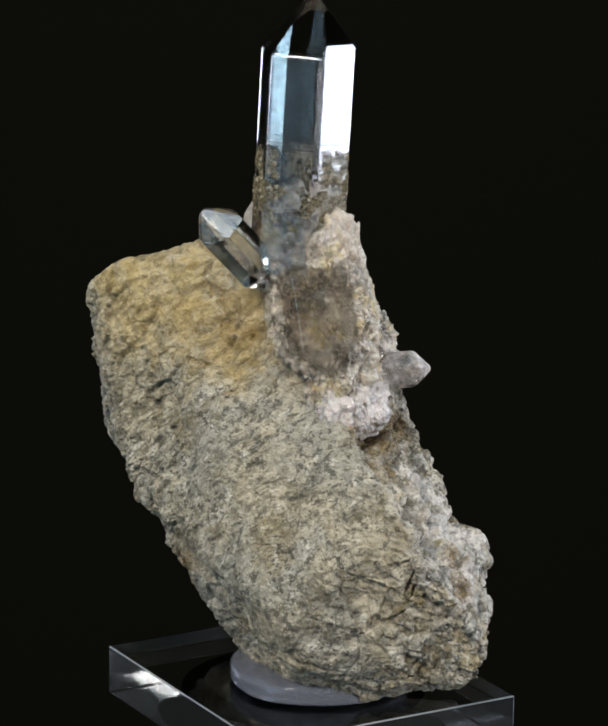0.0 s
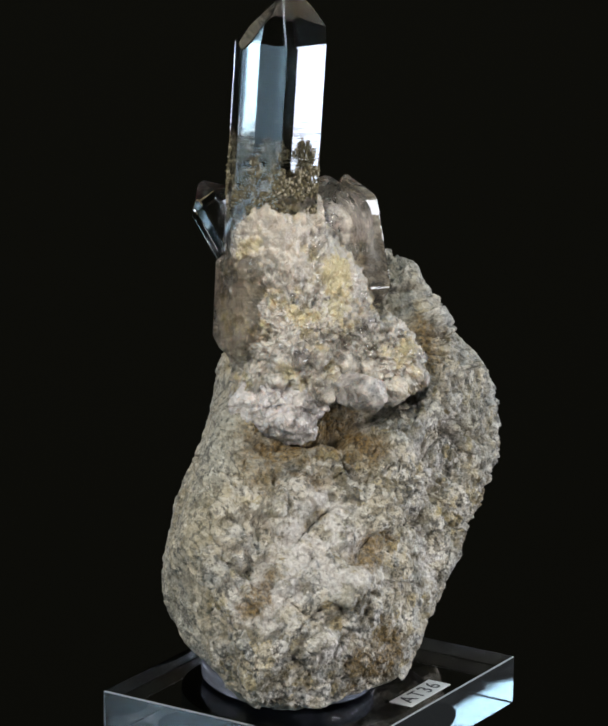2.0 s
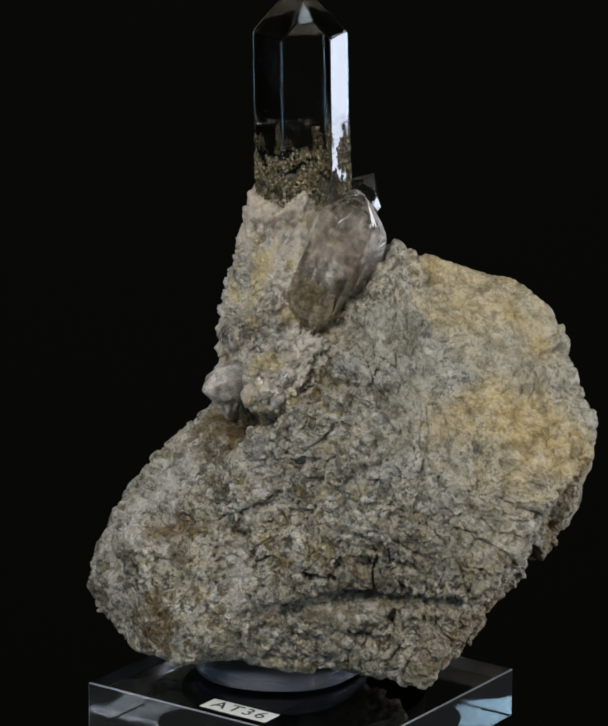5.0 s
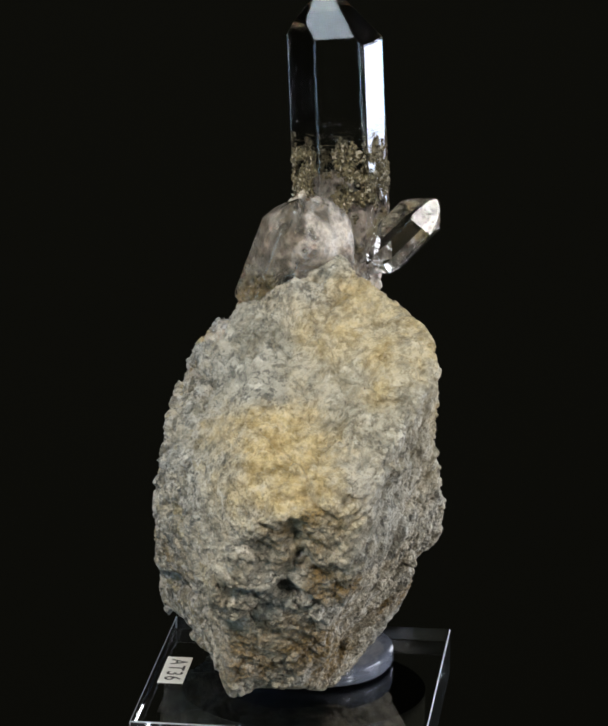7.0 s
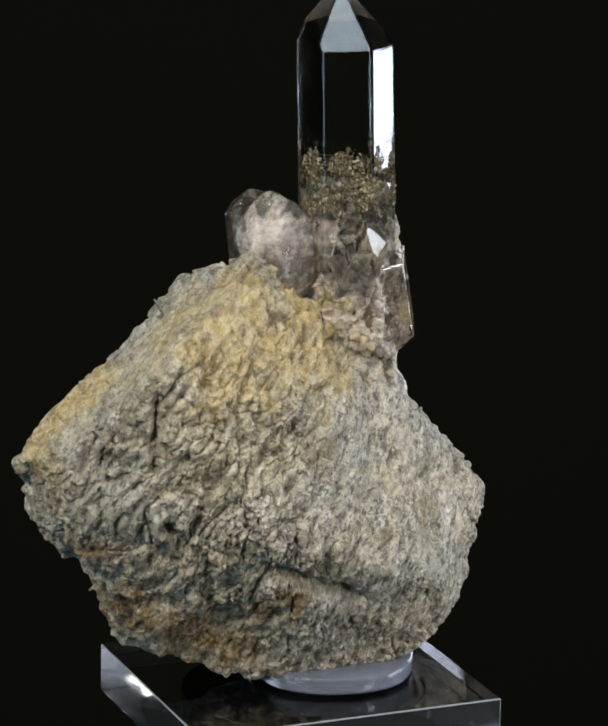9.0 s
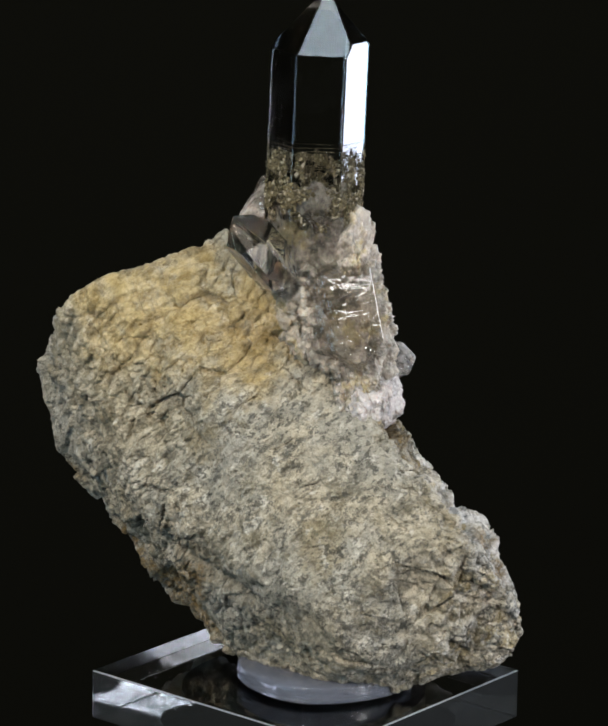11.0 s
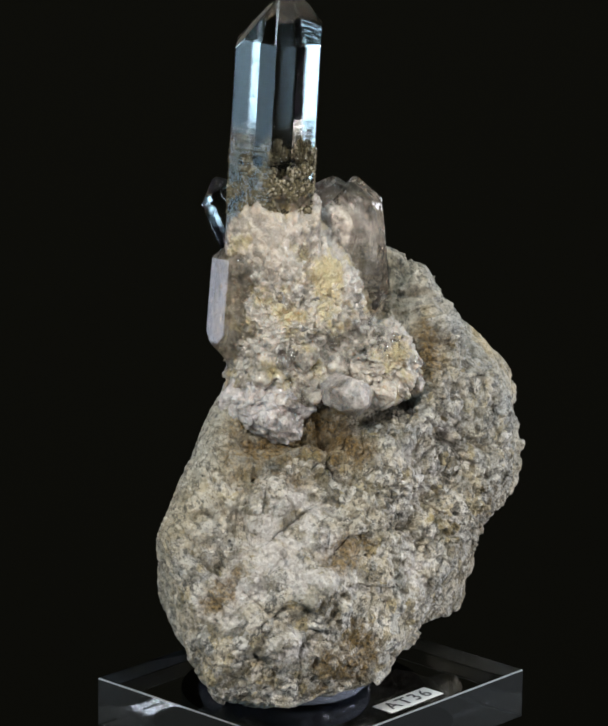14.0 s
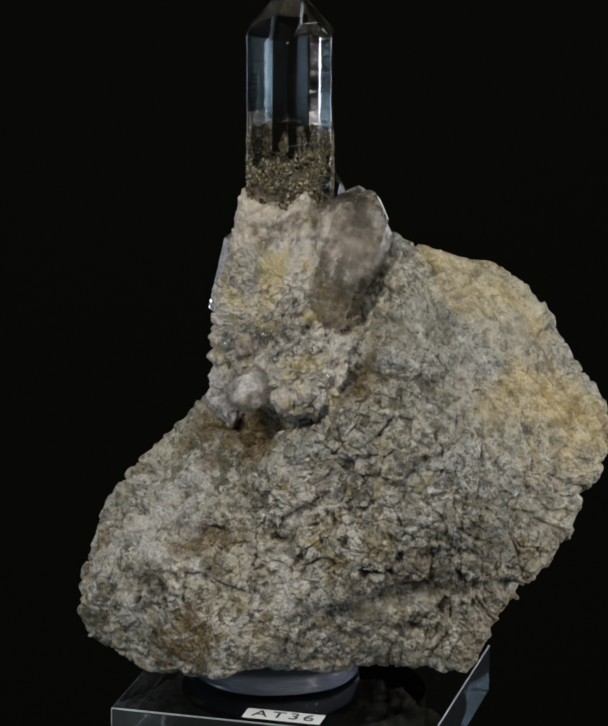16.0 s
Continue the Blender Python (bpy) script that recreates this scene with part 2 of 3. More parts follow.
PUTTY = plain("museum_putty", (0.34, 0.375, 0.48), 0.10, 300, 0.0003, 0.10, Transmission_Weight=0.65, IOR=1.45)
PAPER = plain("label_paper", (0.80, 0.80, 0.78), 0.7, 3000, 0.00003, 0.05)
INK = plain("black_ink", (0.02, 0.02, 0.022), 0.5, 3000, 0.00002, 0.2)
CLOTH = plain("black_cloth", (0.0124, 0.0119, 0.0086), 1.0, 1500, 0.0003, 0.4, Specular_IOR_Level=0.0)


# ---- shapes ----
def finish(bm, name, material, smooth=False):
    me = bpy.data.meshes.new(name)
    bm.normal_update()
    bm.to_mesh(me)
    bm.free()
    me.materials.append(material)
    if smooth:
        me.polygons.foreach_set("use_smooth", [True] * len(me.polygons))
    return me


def part(name, bm, material, parent, label="", smooth=False):
    me = bm if isinstance(bm, bpy.types.Mesh) else finish(bm, name, material, smooth)
    ob = new(name, me)
    ob.parent = parent
    if label:
        ob["label"] = label
    return ob


rng = np.random.default_rng(7)
PERM = np.concatenate([rng.permutation(256)] * 3)
GRAD = rng.normal(size=(256, 3))
GRAD /= np.linalg.norm(GRAD, axis=1)[:, None]


def gnoise(p):
    """Gradient noise at an array of points, about -1 to 1."""
    if len(p) > 16384:
        return np.concatenate([gnoise(p[k:k + 16384]) for k in range(0, len(p), 16384)])
    i = np.floor(p).astype(int)
    f = p - i
    i &= 255
    u = f * f * f * (f * (f * 6 - 15) + 10)
    total = 0
    for a in (0, 1):
        for b in (0, 1):
            for c in (0, 1):
                h = PERM[PERM[PERM[i[:, 0] + a] + i[:, 1] + b] + i[:, 2] + c]
                w = np.abs(1 - a - u[:, 0]) * np.abs(1 - b - u[:, 1]) * np.abs(1 - c - u[:, 2])
                total = total + w * ((f - (a, b, c)) * GRAD[h]).sum(1)
    return total * 1.6


def fbm(p, octaves, gain=0.5):
    return sum(gain ** k * gnoise(p * 2.0 ** k + 17.3 * k) for k in range(octaves))


def ridged(p, octaves, gain=0.5):
    return sum(gain ** k * (1 - 2 * np.abs(gnoise(p * 2.0 ** k + 9.1 * k))) for k in range(octaves))


def splinters(p):
    """Cells of broken stone at an array of points: each cell's own height, its lean, and the gap to the next cell."""
    if len(p) > 16384:
        blocks = [splinters(p[k:k + 16384]) for k in range(0, len(p), 16384)]
        return tuple(np.concatenate(b) for b in zip(*blocks))
    base = np.floor(p).astype(int)
    first, second = np.full(len(p), 9.0), np.full(len(p), 9.0)
    owner, away = np.zeros(len(p), int), np.zeros((len(p), 3))
    for a in (-1, 0, 1):
        for b in (-1, 0, 1):
            for c in (-1, 0, 1):
                q = base + (a, b, c)
                k = q & 255
                h = PERM[PERM[PERM[k[:, 0]] + k[:, 1]] + k[:, 2]]
                diff = p - (q + 0.5 + 0.45 * GRAD[h])
                dist = np.sqrt((diff ** 2).sum(1))
                near = dist < first
                second = np.where(near, first, np.minimum(second, dist))
                first = np.where(near, dist, first)
                owner = np.where(near, h, owner)
                away[near] = diff[near]
    return GRAD[(owner * 7 + 3) % 256, 0] * 1.3, (away * GRAD[(owner * 5 + 1) % 256]).sum(1), second - first


def cube_sphere(n):
    """Directions over the ball and the quads between them, on a lattice of n cells along each face of a cube."""
    g = np.arange(n + 1)
    a, b = [x.ravel() for x in np.meshgrid(g, g, indexing="ij")]
    quads, pts, base = [], [], 0
    idx = np.arange((n + 1) ** 2).reshape(n + 1, n + 1)
    q = np.stack([idx[:-1, :-1], idx[1:, :-1], idx[1:, 1:], idx[:-1, 1:]], -1).reshape(-1, 4)
    for axis in range(3):
        for side in (0, n):
            p = np.zeros((len(a), 3), int)
            p[:, axis], p[:, (axis + 1) % 3], p[:, (axis + 2) % 3] = side, a, b
            quads.append((q if side else q[:, ::-1]) + base)
            pts.append(p)
            base += len(a)
    pts, quads = np.concatenate(pts), np.concatenate(quads)
    key = pts[:, 0] * (n + 1) ** 2 + pts[:, 1] * (n + 1) + pts[:, 2]
    _, first, back = np.unique(key, return_index=True, return_inverse=True)
    d = np.tan((pts[first] / n * 2 - 1) * math.pi / 4)
    return d / np.linalg.norm(d, axis=1)[:, None], back.ravel()[quads]


def mesh_from(name, verts, quads, material):
    me = bpy.data.meshes.new(name)
    me.vertices.add(len(verts))
    me.vertices.foreach_set("co", verts.astype(np.float32).ravel())
    me.loops.add(quads.size)
    me.loops.foreach_set("vertex_index", quads.astype(np.int32).ravel())
    me.polygons.add(len(quads))
    me.polygons.foreach_set("loop_start", np.arange(0, quads.size, 4, dtype=np.int32))
    me.polygons.foreach_set("use_smooth", np.ones(len(quads), bool))
    me.update(calc_edges=True)
    me.materials.append(material)
    return me


def hewn(d, planes, sharp):
    """How far a body cut by planes (normal, distance) reaches along each direction; sharp: how crisp its edges are."""
    s = 0
    for *n, dist in planes:
        v = np.array(n) / np.linalg.norm(n) / dist
        s = s + np.maximum(d @ v, 0) ** sharp
    return s ** (-1 / sharp)


def segment_gap(p, a, b):
    a, b = np.array(a), np.array(b)
    s = np.clip(((p - a) @ (b - a)) / ((b - a) @ (b - a)), 0, 1)
    return np.linalg.norm(p - a - s[:, None] * (b - a), axis=1)


# ---- the dark studio ----
def slab(name, lo, hi, material):
    bm = bmesh.new()
    bmesh.ops.create_cube(bm, size=1)
    for v in bm.verts:
        v.co = [(a + b) / 2 + (b - a) * c for a, b, c in zip(lo, hi, v.co)]
    return tagged(new(name, finish(bm, name, material)), kind="structure")


post = bmesh.new()
bmesh.ops.create_cone(post, cap_ends=True, segments=64, radius1=0.023, radius2=0.023, depth=1.2)
post.transform(pose(0, 0, -0.6))
tagged(new("plinth", finish(post, "plinth", CLOTH)), "black round plinth that the plate turns on", "plinth", kind="structure")
tagged(slab("backdrop", (-1.9, 1.5, -1.2), (1.9, 1.53, 2.0), CLOTH), "unlit black cloth backdrop", "backdrop")
slab("wall_south", (-1.9, -1.9, -1.2), (1.9, -1.87, 2.0), CLOTH)
slab("wall_west", (-1.93, -1.87, -1.2), (-1.9, 1.5, 2.0), CLOTH)
slab("wall_east", (1.9, -1.87, -1.2), (1.93, 1.5, 2.0), CLOTH)
slab("ceiling", (-1.93, -1.9, 2.0), (1.93, 1.53, 2.03), CLOTH)
slab("floor", (-1.93, -1.9, -1.23), (1.93, 1.53, -1.2), CLOTH)


# ---- the plate, the putty and the label ----
def rounded_plate(w, d, h, edge):
    bm = bmesh.new()
    bmesh.ops.create_cube(bm, size=1)
    for v in bm.verts:
        v.co = (v.co.x * w, v.co.y * d, (v.co.z + 0.5) * h)
    bmesh.ops.bevel(bm, geom=bm.edges[:], offset=edge, segments=1, affect="EDGES")
    bm.normal_update()
    for f in bm.faces:
        flat = max(abs(c) for c in f.normal) > 0.99
        f.material_index = (0 if abs(f.normal.z) > 0.99 else 2) if flat else int(f.calc_center_median().z > h * 0.3)
    return bm


def display_plate():
    thing = new("display_base")
    bm = rounded_plate(0.0540, 0.0598, TOP, 0.00022)
    bm.transform(pose(0.0009, 0.0013, 0, 0, 0, 30))
    # the sanded top edges, one to each side, come away from the polished body
    turn = Matrix.Rotation(radians(-30), 3, "Z")
    for side in range(4):
        def keep(f):
            c = turn @ f.calc_center_median()
            return f.material_index == 1 and int(((math.atan2(c.y, c.x) + math.pi / 4) % (2 * math.pi)) // (math.pi / 2)) == side
        strip = bm.copy()
        bmesh.ops.delete(strip, geom=[f for f in strip.faces if not keep(f)], context="FACES")
        for f in strip.faces:
            f.material_index = 0
        part("sanded_edge", strip, SANDED, thing, "fine sanded acrylic edge")
    bmesh.ops.delete(bm, geom=[f for f in bm.faces if f.material_index == 1], context="FACES")
    body = part("plate", bm, ACRYLIC, thing, "clear polished acrylic plate")
    body.data.materials.append(SANDED)
    body.data.materials.append(SAWN)
    return tagged(thing, "clear acrylic plate under the mineral specimen", "display base")


def putty_pad():
    d, quads = cube_sphere(60)
    r = np.hypot(d[:, 0], d[:, 1])
    a = np.arctan2(d[:, 1], d[:, 0])
    rim = 0.0162 * (1 + 0.025 * np.sin(2 * a + 1) + 0.015 * np.sin(5 * a))
    # a flat round pad with a swollen rim
    x = np.sign(d[:, 2]) * np.abs(d[:, 2]) ** 0.55
    v = np.stack([0.0028 + rim * np.sin(r * math.pi / 2) ** 0.8 * np.cos(a), -0.0046 + rim * np.sin(r * math.pi / 2) ** 0.8 * np.sin(a), TOP + 0.0023 + 0.0023 * x], 1)
    v[:, 2] += 0.00015 * gnoise(v * 220) * (v[:, 2] > TOP + 0.002)
    v[:, 2] = np.maximum(v[:, 2], TOP + 0.00002)
    thing = new("putty_pad", mesh_from("putty_pad", v, quads, PUTTY))
    return tagged(thing, "translucent bluish white putty pad on the acrylic plate", "putty")


def paper_label():
    thing = new("label")
    m = pose(0.01965, 0.0141, TOP + 0.00002, 0, 0, 120.2)
    bm = rounded_plate(0.0146, 0.0048, 0.0001, 0.00002)
    bm.transform(m)
    for f in bm.faces:
        f.material_index = 0
    part("paper", bm, PAPER, thing, "small white paper strip")
    curve = bpy.data.curves.new("writing", "FONT")
    curve.body, curve.size, curve.align_x, curve.align_y = "AT36", 0.0044, "CENTER", "CENTER"
    curve.extrude, curve.offset, curve.space_character = 0.00002, 0.00002, 1.25
    tmp = new("writing", curve)
    me = bpy.data.meshes.new_from_object(tmp.evaluated_get(bpy.context.evaluated_depsgraph_get()))
    bpy.data.objects.remove(tmp)
    me.transform(m @ pose(0, 0, 0.00013))
    me.materials.clear()
    me.materials.append(INK)
    part("writing", me, INK, thing, "black handwritten letters and numbers")
    return tagged(thing, "small white paper label lettered in black ink", "label")


# ---- the specimen ----
HEART = np.array((-0.002, 0.006, 0.048))
# faces of the broken block: normal, then distance from its heart in millimetres
FACES = [
    (-0.40, -0.76, 0.51, 26.3), (-0.19, 0.62, 0.76, 38.9), (0.82, -0.33, 0.47, 28.6), (0.30, 0.77, 0.56, 33.7),
    (-0.05, -0.85, 0.52, 28.3), (0.75, -0.17, 0.63, 20.7), (-0.73, -0.67, 0.13, 24.2), (0.40, 0.91, 0.12, 32.5),
    (-0.96, -0.20, -0.18, 29.2), (0.88, 0.45, 0.15, 22.2), (-0.40, -0.86, 0.32, 24.9), (-0.77, -0.44, -0.47, 26.5),
    (0.52, 0.76, -0.39, 27.8), (-0.02, -0.98, -0.18, 36.6), (-0.49, 0.68, -0.54, 37.7), (0.98, 0.10, -0.15, 34.8),
    (-0.11, -0.76, -0.64, 41.4), (0.24, -0.23, -0.94, 44.7), (-0.85, -0.10, -0.51, 26.9), (0.13, 0.21, -0.97, 33.6),
    (-0.29, -0.32, -0.90, 37.9), (-0.83, 0.52, -0.19, 45.7)]
# humps and hollows: direction from the heart, share of the radius, breadth
HUMPS = [
    (-0.71, 0.26, 0.66, 0.03, 0.10), (0.78, -0.60, -0.19, 0.08, 0.10), (0.84, -0.09, -0.54, 0.02, 0.25), (-0.13, 0.68, -0.72, 0.04, 0.10),
    (0.65, 0.50, 0.57, 0.08, 0.10), (-0.26, 0.94, -0.20, 0.03, 0.10), (-0.26, 0.84, -0.48, -0.04, 0.10), (0.59, -0.80, 0.15, 0.07, 0.10),
    (-0.76, 0.64, -0.13, 0.04, 0.10), (-0.36, 0.44, -0.82, -0.04, 0.10), (-0.55, 0.56, -0.62, 0.04, 0.10), (-0.64, 0.58, -0.50, -0.05, 0.10),
    (-0.60, 0.26, -0.75, -0.07, 0.10), (-0.42, -0.89, 0.16, -0.05, 0.14), (0.52, -0.84, 0.10, -0.05, 0.10), (0.52, -0.82, -0.22, 0.035, 0.10),
    (0.31, 0.61, 0.73, 0.025, 0.12), (0.55, 0.52, 0.65, 0.02, 0.12)]


def matrix_rock():
    d, quads = cube_sphere(380)
    r = hewn(d, [(*n, s / 1000) for *n, s in FACES], 60)
    for *n, share, breadth in HUMPS:
        r = r * (1 + share * np.exp(-((d - np.array(n)) ** 2).sum(1) / (2 * breadth ** 2)))
    v = HEART + d * r[:, None]
    out = np.zeros_like(v)
    q = np.asarray(quads)
    cross = np.cross(v[q[:, 2]] - v[q[:, 0]], v[q[:, 3]] - v[q[:, 1]])
    for k in range(4):
        np.add.at(out, q[:, k], cross)
    out /= np.linalg.norm(out, axis=1)[:, None] + 1e-12
    out *= np.sign((out * d).sum(1))[:, None]
    warp = 0.0016 * np.stack([gnoise(v * 110 + k * 31.7) for k in range(3)], 1)
    broken = np.clip(0.5 + 1.1 * (d @ np.array((0.92, 0.35, -0.1))) + 0.3 * gnoise(v * 50), 0, 1)
    across = (v + warp) @ np.array(FOLIATION)
    sheet = v + warp + np.outer(across * 0.8, np.array(FOLIATION))
    smooth = np.clip((d @ np.array((-0.38, -0.91, 0.10)) - 0.48) / 0.36, 0, 1) + 0.6 * np.clip((d @ np.array((-0.55, 0.70, 0.45)) - 0.45) / 0.5, 0, 1)
    coarse = np.clip(0.95 - 0.78 * smooth + 0.35 * fbm(v * 55, 2), 0.13, 1.25) * (1 - 0.45 * np.clip((-d[:, 2] - 0.3) / 0.3, 0, 1))
    calm = 1 - 0.05 * broken
    h = 0.0010 * fbm(v * 75, 3)
    for scale, tall, tilt, gap in ((105, 0.00085, 0.14, 0.00045), (250, 0.00036, 0.23, 0.00042), (600, 0.00012, 0.15, 0.00020)):
        height, lean, seam = splinters((sheet * (1 - broken[:, None]) + (v + warp) * broken[:, None]) * scale)
        h += coarse * calm * (tall * height + tilt * lean / scale - gap * np.exp(-(seam / 0.10) ** 2))
    h += coarse * 0.00030 * fbm(v * 380, 3, 0.6) + 0.00009 * ridged(sheet * 480, 2) + 0.00012 * gnoise(v * 2400)
    # long ridges along the beds where they break out
    outcrop = np.clip((d @ np.array((-0.88, -0.10, -0.35)) - 0.05) / 0.5, 0, 1)
    h += outcrop * (0.00052 * ridged(v * 95 + np.outer(across * 210, np.array(FOLIATION)), 3, 0.6) - 0.0003)
    h -= (0.25 + 0.9 * broken) * coarse * 0.0028 * np.clip(fbm(v * 190 + 5.5, 3, 0.6) - 0.22, 0, 1)
    for a, b, w, depth in (
            ((-0.031, 0.046, 0.059), (-0.030, 0.044, 0.051), 0.0012, 0.0010),
            ((-0.030, 0.044, 0.051), (-0.031, 0.038, 0.042), 0.0014, 0.0011),
            ((-0.030, 0.042, 0.046), (-0.021, 0.039, 0.041), 0.0014, 0.0014),
            ((-0.034, 0.0435, 0.061), (-0.0338, 0.043, 0.0605), 0.0007, 0.0016),
            ((-0.035, 0.020, 0.048), (-0.0352, 0.0195, 0.046), 0.0011, 0.0030),
            ((0.015, 0.021, 0.030), (0.005, 0.031, 0.034), 0.0016, 0.0042),
            ((0.005, 0.031, 0.034), (-0.012, 0.040, 0.035), 0.0016, 0.0040),
            ((-0.012, 0.040, 0.035), (-0.022, 0.040, 0.037), 0.0013, 0.0026),
            ((0.018, -0.014, 0.056), (0.021, -0.019, 0.049), 0.0014, 0.0026),
            ((0.021, -0.019, 0.049), (0.024, -0.024, 0.041), 0.0015, 0.0032),
            ((0.024, -0.024, 0.041), (0.028, -0.022, 0.036), 0.0014, 0.0026),
            ((0.011, -0.015, 0.0595), (0.014, -0.001, 0.060), 0.0020, 0.0034),
            ((0.014, -0.001, 0.060), (0.011, 0.015, 0.066), 0.0018, 0.0034),
            ((0.011, 0.015, 0.066), (0.002, 0.018, 0.084), 0.0020, 0.0034),
            ((0.021, -0.005, 0.051), (0.025, -0.024, 0.040), 0.0012, 0.0022),
            ((0.028, -0.001, 0.044), (0.028, -0.005, 0.041), 0.0020, 0.0022),
            ((-0.027, 0.002, 0.038), (-0.015, -0.012, 0.030), 0.0016, 0.0026),
            ((-0.040, 0.021, 0.074), (-0.038, 0.022, 0.059), 0.0008, 0.0016)):
        h -= depth * np.exp(-(segment_gap(v, a, b) / w) ** 2)
    for p, w, up in (((0.033, -0.004, 0.037), 0.0045, 0.0012), ((0.021, 0.013, 0.062), 0.005, 0.0022),
                     ((-0.021, 0.012, 0.024), 0.004, -0.0015), ((-0.008, 0.034, 0.018), 0.004, 0.0020)):
        h += up * np.exp(-(np.linalg.norm(v - p, axis=1) / w) ** 2)
    v = v + out * h[:, None]
    v[:, 2] = np.maximum(v[:, 2], TOP + 0.0003)
    return mesh_from("rock", v, quads, ROCK)


def hex_faces(radius, up, down, slope=52, twist=0, shift=(0,) * 6, low=None):
    """Faces of a six-sided crystal about z: a prism with a point at up and, with low, another at down."""
    out = []
    flat = radius * math.cos(math.pi / 6)
    for k in range(6):
        a = radians(twist + 60 * k)
        out.append((math.cos(a), math.sin(a), 0, flat))
        s, c = math.sin(radians(slope)), math.cos(radians(slope))
        out.append((s * math.cos(a), s * math.sin(a), c, s * flat + c * (up + shift[k])))
        if low is not None:
            out.append((s * math.cos(a), s * math.sin(a), -c, s * flat + c * (down + low[k])))
    if low is None:
        out.append((0, 0, -1, down))
    return out


def stand(foot, tip):
    """The pose at foot whose z points to tip."""
    foot, tip = Vector(foot), Vector(tip)
    z = (tip - foot).normalized()
    x = (Vector((1, 0, 0)) - z * z.x).normalized()
    m = Matrix((x, z.cross(x), z)).transposed().to_4x4()
    return Matrix.Translation(foot) @ m


def cut_crystal(faces, m, edge=0.0002):
    """A sharp crystal: a block with every face sawn off it."""
    bm = bmesh.new()
    bmesh.ops.create_cube(bm, size=0.4)
    for *n, dist in faces:
        n = Vector(n)
        bmesh.ops.bisect_plane(bm, geom=bm.verts[:] + bm.edges[:] + bm.faces[:], plane_co=n.normalized() * dist, plane_no=n, clear_outer=True)
        bmesh.ops.holes_fill(bm, edges=[e for e in bm.edges if e.is_boundary], sides=0)
    bmesh.ops.remove_doubles(bm, verts=bm.verts[:], dist=0.00005)
    bmesh.ops.bevel(bm, geom=bm.edges[:], offset=edge, segments=1, affect="EDGES")
    bm.transform(m)
    return bm


def rough_crystal(name, faces, m, n, sharp, lumps, material, broken=0):
    """A worn or overgrown crystal; lumps: rows of noise size and height."""
    d, quads = cube_sphere(n)
    v = d * hewn(d, faces, sharp)[:, None]
    r = np.array(m.to_3x3())
    v, d = v @ r.T + np.array(m.translation), d @ r.T
    for size, height in lumps:
        v = v + d * (height * ridged(v / size, 3))[:, None]
    if broken:
        height, lean, seam = splinters(v * broken)
        v = v + d * (0.00026 * height + 0.35 * lean / broken - 0.0002 * np.exp(-(seam / 0.1) ** 2))[:, None]
    return mesh_from(name, v, quads, material)


def chips(count, place, size, seed, flat=0.5):
    """Many small angular chips; place gives a spot for each, or None."""
    rnd = random.Random(seed)
    bm = bmesh.new()
    made = 0
    while made < count:
        spot = place(rnd)
        made += 1
        if spot is None:
            continue
        s = size * rnd.uniform(0.5, 1.4)
        turn = Euler([rnd.uniform(0, 6.3) for _ in range(3)]).to_matrix()
        vs = []
        for x in (-1, 1):
            for y in (-1, 1):
                for z in (-1, 1):
                    q = Vector((x * rnd.uniform(0.5, 1), y * rnd.uniform(0.5, 1), z * flat * rnd.uniform(0.6, 1))) * s
                    vs.append(bm.verts.new(Vector(spot) + turn @ q))
        for f in ((0, 1, 3, 2), (4, 6, 7, 5), (0, 4, 5, 1), (2, 3, 7, 6), (0, 2, 6, 4), (1, 5, 7, 3)):
            bm.faces.new([vs[i] for i in f])
    return bm


MAIN_FOOT, MAIN_TIP = Vector((-0.00208, -0.00708, 0.098)), Vector((-0.0002, -0.0058, 0.140))
MAIN = stand(MAIN_FOOT, MAIN_TIP)


